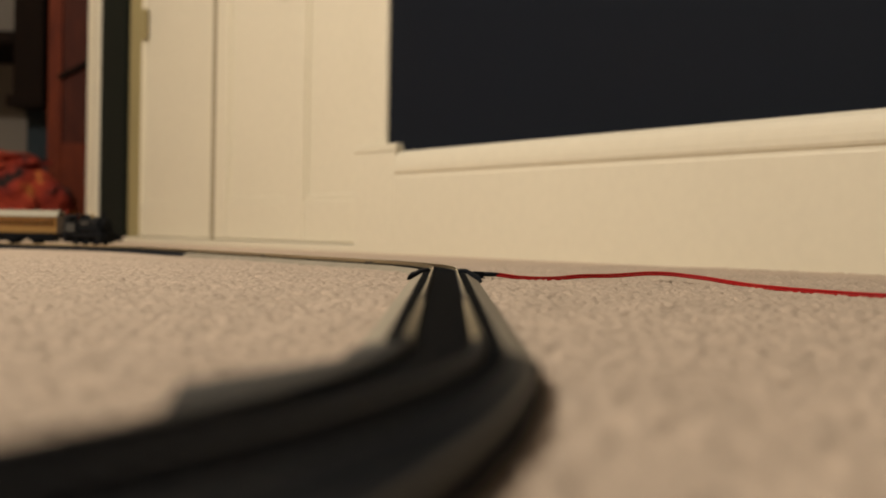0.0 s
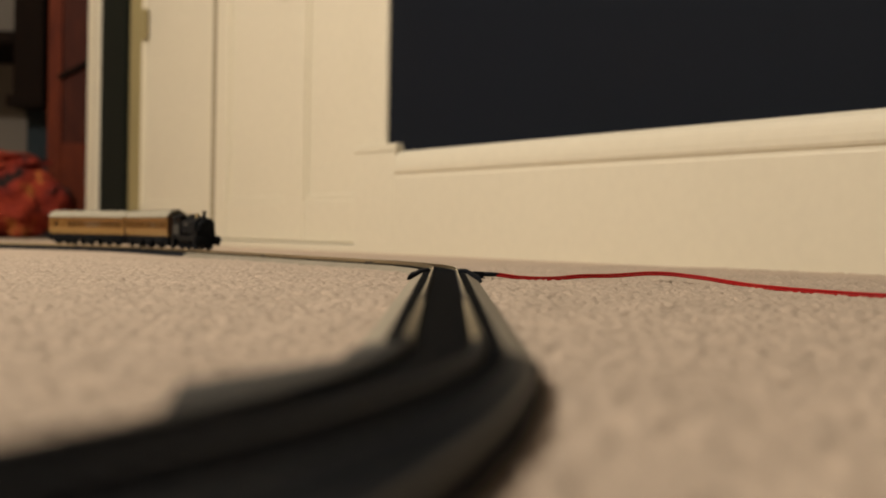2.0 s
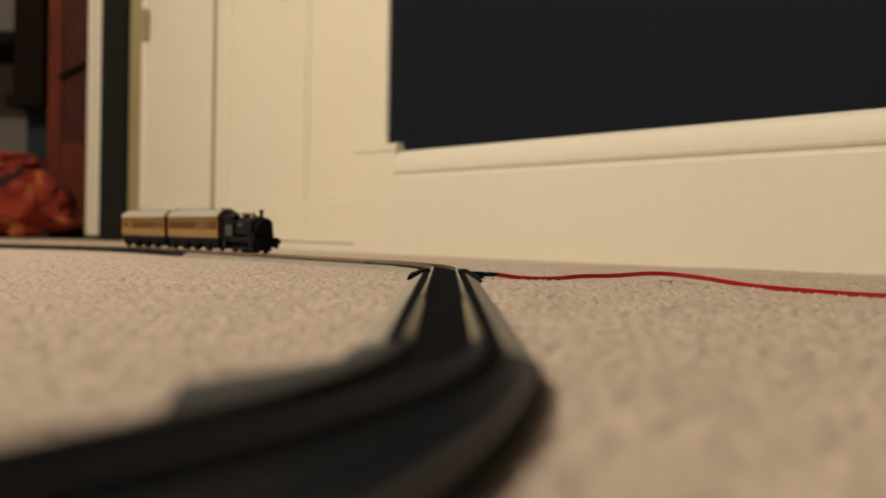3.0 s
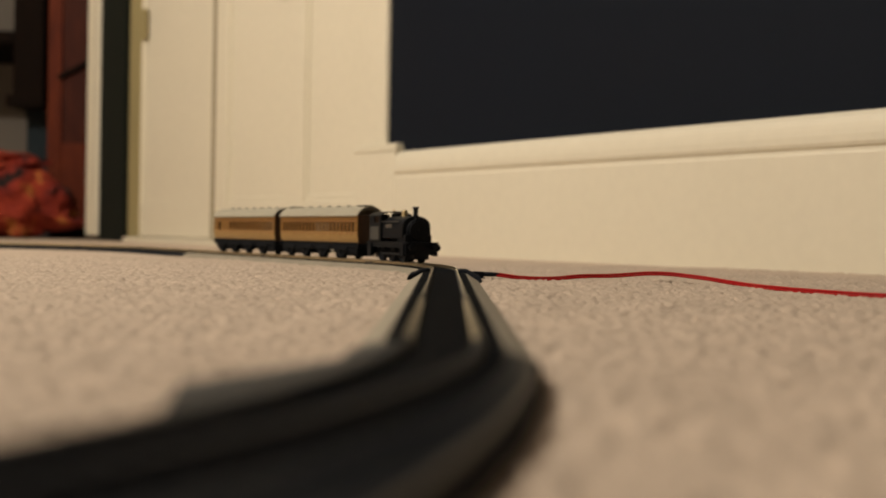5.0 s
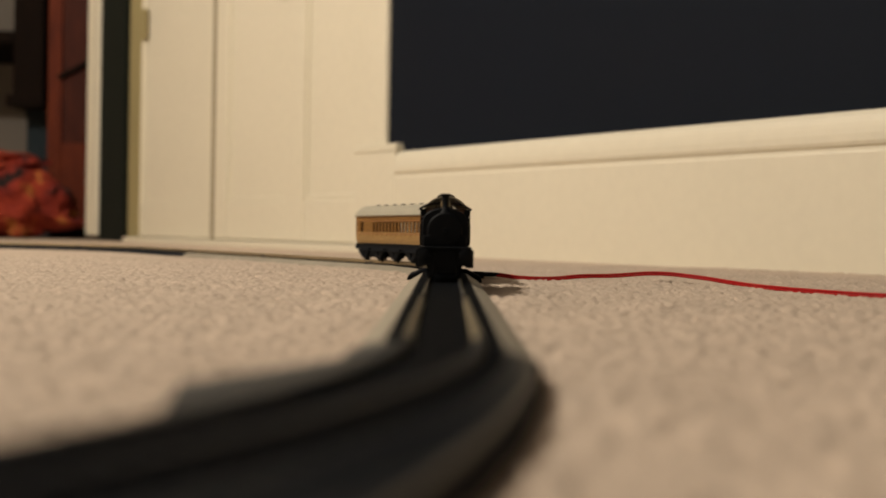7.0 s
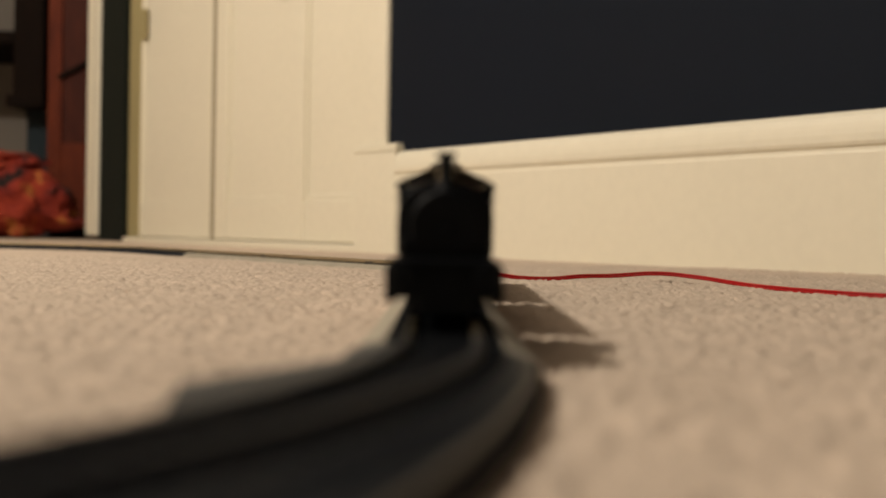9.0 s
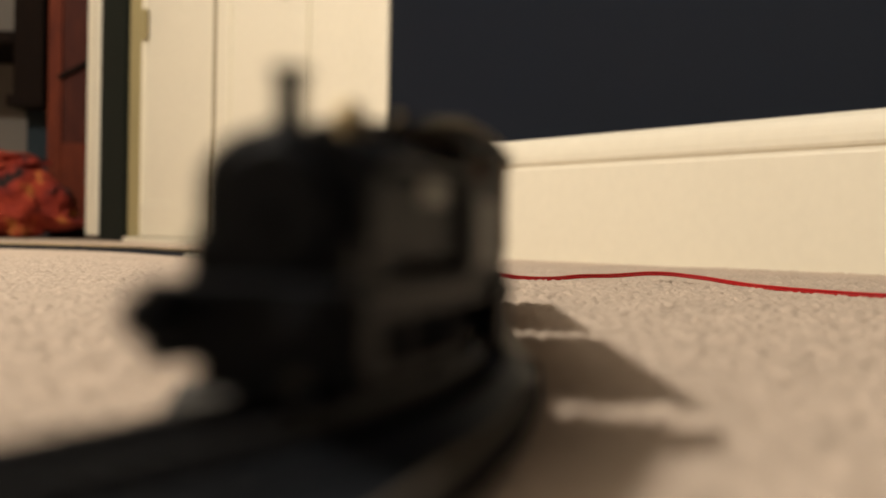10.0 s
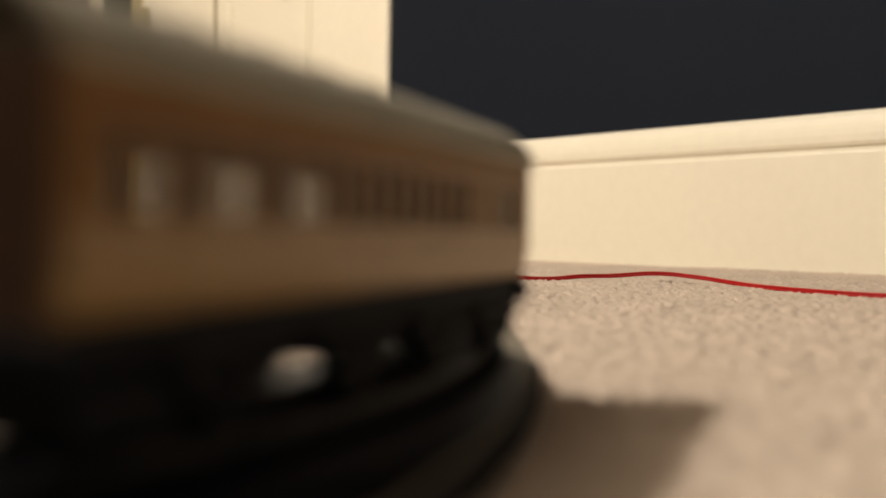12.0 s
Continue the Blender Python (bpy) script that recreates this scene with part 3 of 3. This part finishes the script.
def locomotive():
    t = thing("tank_engine", "black model saddle tank steam engine with brass dome", "model engine", "model train")
    h = L_LOCO / 2
    part("running_plate", boxes((-h + 0.006, h - 0.006, -0.0148, 0.0148, 0.0165, 0.0182)), M_BLACK, t, bevel=0.0004)
    for y in (-0.0143, 0.0143):
        part("valance", boxes((-h + 0.010, h - 0.010, y - 0.0005, y + 0.0005, 0.0128, 0.0165)), M_BLACK, t)
    part("frame", boxes((-h + 0.008, h - 0.008, -0.0068, 0.0068, 0.0030, 0.0165)), M_BLACK, t, bevel=0.0004)
    for x, out in ((h - 0.0095, 1), (-h + 0.0095, -1)):
        beam = part("buffer_beam", boxes((x - 0.0012, x + 0.0012, -0.0154, 0.0154, 0.0070, 0.0180)), M_BLACK, t, bevel=0.0004)
        buffers(beam, x + out * 0.001, out)
    for y in (-0.0152, 0.0152):
        part("footstep", boxes((-h + 0.012, -h + 0.020, y - 0.0015, y + 0.0015, 0.004, 0.0165)), M_BLACK, t, bevel=0.0003)
        part("footstep", boxes((h - 0.018, h - 0.011, y - 0.0015, y + 0.0015, 0.006, 0.0165)), M_BLACK, t, bevel=0.0003)
    # boiler, smokebox and saddle tank
    bm = bmesh.new()
    lathe(bm, [(0.0086, 0), (0.0090, 0.001), (0.0090, 0.062)], pose(-0.024, 0, 0.0275, 0, 90, 0), 28)
    part("boiler", bm, M_BLACK, t, smooth=True)
    bm = bmesh.new()
    lathe(bm, [(0.0104, 0), (0.0104, 0.0115), (0.0098, 0.0122), (0.0070, 0.0124), (0.0068, 0.0132), (0.004, 0.0140), (0.0012, 0.0142), (0.0010, 0.0158)], pose(0.0235, 0, 0.0275, 0, 90, 0), 28)
    part("smokebox", bm, M_BLACK, t, smooth=True)
    part("smokebox_saddle", boxes((0.0180, 0.0365, -0.0126, 0.0126, 0.0182, 0.0245)), M_BLACK, t, bevel=0.0006)
    bm = bmesh.new()
    prism(bm, tank_outline(0.0137, 0.0208, 0.0409), -0.013, 0.0320)
    part("saddle_tank", bm, M_BLACK, t, bevel=0.0008, smooth=True)
    for y in (-0.0139, 0.0139):
        part("nameplate", boxes((-0.004, 0.010, y - 0.0003, y + 0.0003, 0.0302, 0.0336)), M_PLATE, t, "burnished pale plate")
        part("handrail", boxes((-0.018, 0.025, y * 1.04 - 0.0003, y * 1.04 + 0.0003, 0.0355, 0.0361)), M_STEEL, t)
    bm = bmesh.new()
    lathe(bm, [(0.0042, 0), (0.0032, 0.0026), (0.0023, 0.0042), (0.0021, 0.0066), (0.0022, 0.0102), (0.0030, 0.0108), (0.0030, 0.0118), (0.0018, 0.0119), (0.0016, 0.008)], pose(0.0295, 0, 0.0372), 20)
    part("chimney", bm, M_BLACK, t, smooth=True)
    bm = bmesh.new()
    lathe(bm, [(0.0036, 0), (0.0030, 0.0012), (0.0028, 0.0040), (0.0022, 0.0058), (0.0010, 0.0066)], pose(0.006, 0, 0.0402), 20)
    part("dome", bm, M_DULLBRASS, t, "dull brass dome", smooth=True)
    bm = bmesh.new()
    lathe(bm, [(0.0022, 0), (0.0022, 0.0016), (0.001, 0.0022)], pose(0.0165, 0, 0.0404), 14)
    part("tank_filler", bm, M_BLACK, t, smooth=True)
    # cab with open sides and round windows fore and aft
    c0, c1, w = -h + 0.0135, -0.0125, 0.0150
    for y in (-w, w):
        bm = bmesh.new()
        rim = [(c0, 0.0182), (c1, 0.0182), (c1, 0.0406), (c1 - 0.0035, 0.0406), (c1 - 0.0035, 0.0350), (c0 + 0.0115, 0.0350), (c0 + 0.0115, 0.0406), (c0, 0.0406)]
        lo = [bm.verts.new((x, y - 0.0005, z)) for x, z in rim]
        hi = [bm.verts.new((x, y + 0.0005, z)) for x, z in rim]
        for i in range(len(rim)):
            j = (i + 1) % len(rim)
            bm.faces.new((lo[i], lo[j], hi[j], hi[i]))
        bm.faces.new(lo[::-1])
        bm.faces.new(hi)
        part("cab_side", bm, M_BLACK, t)
        # thin grey sheet: reflected light on the cab side, put in as colour
        part("cab_panel", boxes((c0 + 0.003, c1 - 0.0035, y * 1.045 - 0.0002, y * 1.045 + 0.0002, 0.0195, 0.0315)), M_GREYSHEEN, t, "grey panel painting the reflection on the black cab side")
    for x in (c0, c1):
        bm = bmesh.new()
        # a wall with two square spectacle openings under the roof
        prism(bm, [(-w, 0.0182), (w, 0.0182), (w, 0.0405), (0.0122, 0.0412), (0.0122, 0.0350), (0.0045, 0.0350), (0.0045, 0.0430), (0.0, 0.0432),
                   (-0.0045, 0.0430), (-0.0045, 0.0350), (-0.0122, 0.0350), (-0.0122, 0.0412), (-w, 0.0405)], x - 0.0005, x + 0.0005)
        part("cab_end", bm, M_BLACK, t)
    bm = bmesh.new()
    arc = [(0.0164 * u, 0.0405 + 0.0042 * (1 - abs(u) ** 3)) for u in np.linspace(-1, 1, 15)]
    prism(bm, arc + [(y, z + 0.0007) for y, z in arc[::-1]], c0 - 0.0015, c1 + 0.0015)
    part("cab_roof", bm, M_BLACK, t, smooth=True)
    part("coal_bunker", boxes((c0 - 0.0075, c0 - 0.0005, -0.0130, 0.0130, 0.0182, 0.0325)), M_BLACK, t, bevel=0.0008)
    part("whistle", boxes((c1 - 0.006, c1 - 0.005, -0.0005, 0.0005, 0.0448, 0.0475)), M_BRASS, t)
    for x in (0.0245, 0.0015, -0.0215):
        wheelset(t, x, 0.0078)
    for y in (-0.0112, 0.0112):
        rod = part("coupling_rod", boxes((-0.0235, 0.0265, -0.0006, 0.0006, -0.0008, 0.0008)), M_DARKRAIL, t, bevel=0.0003)
        rod.matrix_basis = pose(0, y, 0.0078)
        WHEELS.append((rod, y, -0.0078))
    coupling(t, -h + 0.008, -1)
    return t


def coach(windows, label, lookouts, partitions):
    """An eight-wheeled teak coach: hollow body with open, glazed windows. windows: (start, end) along the side."""
    t = thing("railway_coach", label, "model coach", "model train")
    h, w = L_COACH / 2, 0.0137
    z0, zs, zt, z1 = 0.0150, 0.0262, 0.0355, 0.0415
    part("solebar", boxes((-h + 0.001, h - 0.001, -0.0115, 0.0115, 0.0112, 0.0149)), M_UNDER, t, bevel=0.0004)
    part("floor_pan", boxes((-h + 0.0015, h - 0.0015, -w + 0.001, w - 0.001, 0.0149, 0.0160)), M_UNDER, t)
    for sy in (-1, 1):
        ya, yb = sorted((sy * w, sy * (w - 0.0009)))
        # the side tucks in towards the floor
        tuck = [(w, zs), (w, z0 + 0.0075), (w - 0.0004, z0 + 0.0045), (w - 0.0011, z0 + 0.0020), (w - 0.0019, z0)]
        bm = bmesh.new()
        prism(bm, [(sy * y, z) for y, z in tuck] + [(sy * (y - 0.0009), z) for y, z in tuck[::-1]], -h, h)
        part("lower_panel", bm, M_TAN, t, smooth=True)
        part("upper_panel", boxes((-h, h, ya, yb, zt, z1)), M_TEAK, t, bevel=0.0002)
        edges = [-h] + [e for q in windows for e in q] + [h]
        for a, b in zip(edges[::2], edges[1::2]):
            part("pillar", boxes((a, b, ya, yb, zs, zt)), M_TEAK, t)
        for a, b in windows:
            gy = sy * (w - 0.0006)
            ob = part("pane", boxes((a, b, gy - 0.0001, gy + 0.0001, zs, zt)), M_GLASS, t, "clear glazing")
            ob.visible_shadow = False
        ba, bb = sorted((sy * w, sy * (w + 0.0002)))
        for q0, q1 in ((zs - 0.0018, zs - 0.0010), (zt + 0.0006, zt + 0.0012)):
            part("beading", boxes((-h, h, ba, bb, q0, q1)), M_BEAD, t)
        step = L_COACH / 15
        for i in range(16):
            xx = min(max(-h + i * step, -h + 0.0003), h - 0.0003)
            part("beading", boxes((xx - 0.0003, xx + 0.0003, ba, bb, z0 + 0.0075, zs - 0.0018)), M_TEAK, t)
        for i in range(1, 15, 3):
            part("door_handle", boxes((-h + i * step - 0.0022, -h + i * step - 0.0014, *sorted((sy * w, sy * (w + 0.0008))), 0.0245, 0.0251)), M_BRASS, t)
        part("footboard", boxes((-h + 0.008, h - 0.008, *sorted((sy * 0.0122, sy * 0.0148)), 0.0092, 0.0098)), M_UNDER, t)
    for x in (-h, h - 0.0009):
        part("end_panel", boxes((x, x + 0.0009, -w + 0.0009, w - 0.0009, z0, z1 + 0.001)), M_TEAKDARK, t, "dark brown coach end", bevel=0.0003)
    bm = bmesh.new()
    arc = [(0.0150 * math.sin(a) / math.sin(1.2), z1 + 0.0094 * (math.cos(a) - math.cos(1.2)) / (1 - math.cos(1.2))) for a in np.linspace(-1.2, 1.2, 17)]
    prism(bm, arc + [(y * 0.97, z - 0.0009) for y, z in arc[::-1]], -h - 0.001, h + 0.001)
    part("roof", bm, M_ROOF, t, "pale grey painted roof", smooth=True)
    part("roof_rib", boxes((-h, h, -0.0152, -0.0146, z1 - 0.0003, z1 + 0.0004), (-h, h, 0.0146, 0.0152, z1 - 0.0003, z1 + 0.0004)), M_ROOF, t)
    for x in np.linspace(-h + 0.022, h - 0.022, 7):
        part("roof_ventilator", boxes((x - 0.0026, x + 0.0026, -0.0011, 0.0011, z1 + 0.0092, z1 + 0.0104), (x - 0.0009, x + 0.0009, -0.0008, 0.0008, z1 + 0.0080, z1 + 0.0092)), M_VENT, t, bevel=0.0004)
    for x in lookouts:
        bm = bmesh.new()
        prism(bm, [(-0.006, z1 + 0.0055), (0.006, z1 + 0.0055), (0.006, z1 + 0.0094), (0.004, z1 + 0.0104), (-0.004, z1 + 0.0104), (-0.006, z1 + 0.0094)], x - 0.004, x + 0.004)
        part("lookout", bm, M_VENT, t, "grey roof lookout", bevel=0.0004)
    # compartment walls and seat backs between the windows
    for x in partitions:
        part("partition", boxes((x - 0.0006, x + 0.0006, -w + 0.0012, w - 0.0012, 0.0160, z1)), M_SEAT, t, "brown compartment wall")
        part("seat", boxes((x - 0.0060, x + 0.0060, -w + 0.0016, w - 0.0030, 0.0160, 0.0255)), M_SEAT, t, "brown seat")
    for x in (0.047, 0.008, -0.030, -0.066):
        wheelset(t, x, 0.0062)
        for y in (-0.0116, 0.0116):
            bm = bmesh.new()
            lo = [(x - 0.0140, 0.0114), (x - 0.0125, 0.0078), (x - 0.0078, 0.0046), (x - 0.0030, 0.0022), (x + 0.0030, 0.0022), (x + 0.0078, 0.0046), (x + 0.0125, 0.0078), (x + 0.0140, 0.0114)]
            f = [[bm.verts.new((q, y + d, z)) for q, z in lo] for d in (-0.0006, 0.0006)]
            for i in range(len(lo)):
                j = (i + 1) % len(lo)
                bm.faces.new((f[0][i], f[0][j], f[1][j], f[1][i]))
            bm.faces.new(f[0][::-1])
            bm.faces.new(f[1])
            guard = part("axle_guard", bm, M_UNDER, t)
            part("axle_box", boxes((x - 0.0022, x + 0.0022, *sorted((y, y * 1.16)), 0.0046, 0.0082)), M_UNDER, guard, bevel=0.0003)
            part("leaf_spring", boxes((x - 0.0078, x + 0.0078, *sorted((y, y * 1.12)), 0.0086, 0.0098)), M_UNDER, guard, bevel=0.0003)
    for x0, x1, wide, low in ((0.054, 0.076, 0.0100, 0.0030), (-0.060, -0.044, 0.0100, 0.0030), (-0.019, -0.004, 0.0045, 0.0040)):
        part("equipment_box", boxes((x0, x1, -wide, wide, low, 0.0112)), M_UNDER, t, bevel=0.0005)
    part("keel", boxes((-h + 0.012, h - 0.012, -0.0058, 0.0058, 0.0082, 0.0112)), M_UNDER, t)
    for x, out in ((h, 1), (-h, -1)):
        stock = part("headstock", boxes((x - 0.001, x + 0.001, -0.0138, 0.0138, 0.0105, 0.0149)), M_UNDER, t, bevel=0.0003)
        buffers(stock, x, out, 0.0128, 0.0090, 0.55)
    coupling(t, -h, -1)
    return t


H2 = L_COACH / 2


def window_row(a, b, n, frac=0.82):
    st = (b - a) / n
    return [(a + i * st + st * (1 - frac) / 2, a + (i + 1) * st - st * (1 - frac) / 2) for i in range(n)]


WIN_A = window_row(-H2 + 0.005, H2 - 0.005, 21, 0.64)
WIN_B = [(-H2 + 0.012, -H2 + 0.020)] + window_row(-H2 + 0.043, H2 - 0.005, 15, 0.64)
WALLS_A = (-0.052,)
WALLS_B = (-0.0405,)
engine = locomotive()
coach_a = coach(WIN_A, "teak model railway coach with pale grey roof behind the engine", (H2 - 0.007, -H2 + 0.007), WALLS_A)
coach_b = coach(WIN_B, "teak model brake coach with pale grey roof at the rear", (), WALLS_B)


def motions():
    n = 120
    times = [12.0 * i / n for i in range(n + 1)]
    walk(engine, [(t, vehicle_pose(S_START + SPEED * t, L_LOCO, 0.5)) for t in times])
    walk(coach_a, [(t, vehicle_pose(S_START + SPEED * t - L_LOCO - GAP, L_COACH, 0.65)) for t in times])
    walk(coach_b, [(t, vehicle_pose(S_START + SPEED * t - L_LOCO - 2 * GAP - 0.003 - L_COACH, L_COACH, 0.65)) for t in times])
    for ob, x, r in WHEELS:
        rows = []
        for i in range(361):
            t = i / 30
            a = SPEED * t / abs(r)
            if r > 0:
                rows.append((t, pose(x, 0, r, 0, math.degrees(a), 0)))
            else:
                rows.append((t, pose(0.0045 * math.sin(a), x, 0.0078 + 0.0045 * math.cos(a))))
        walk(ob, rows)


motions()
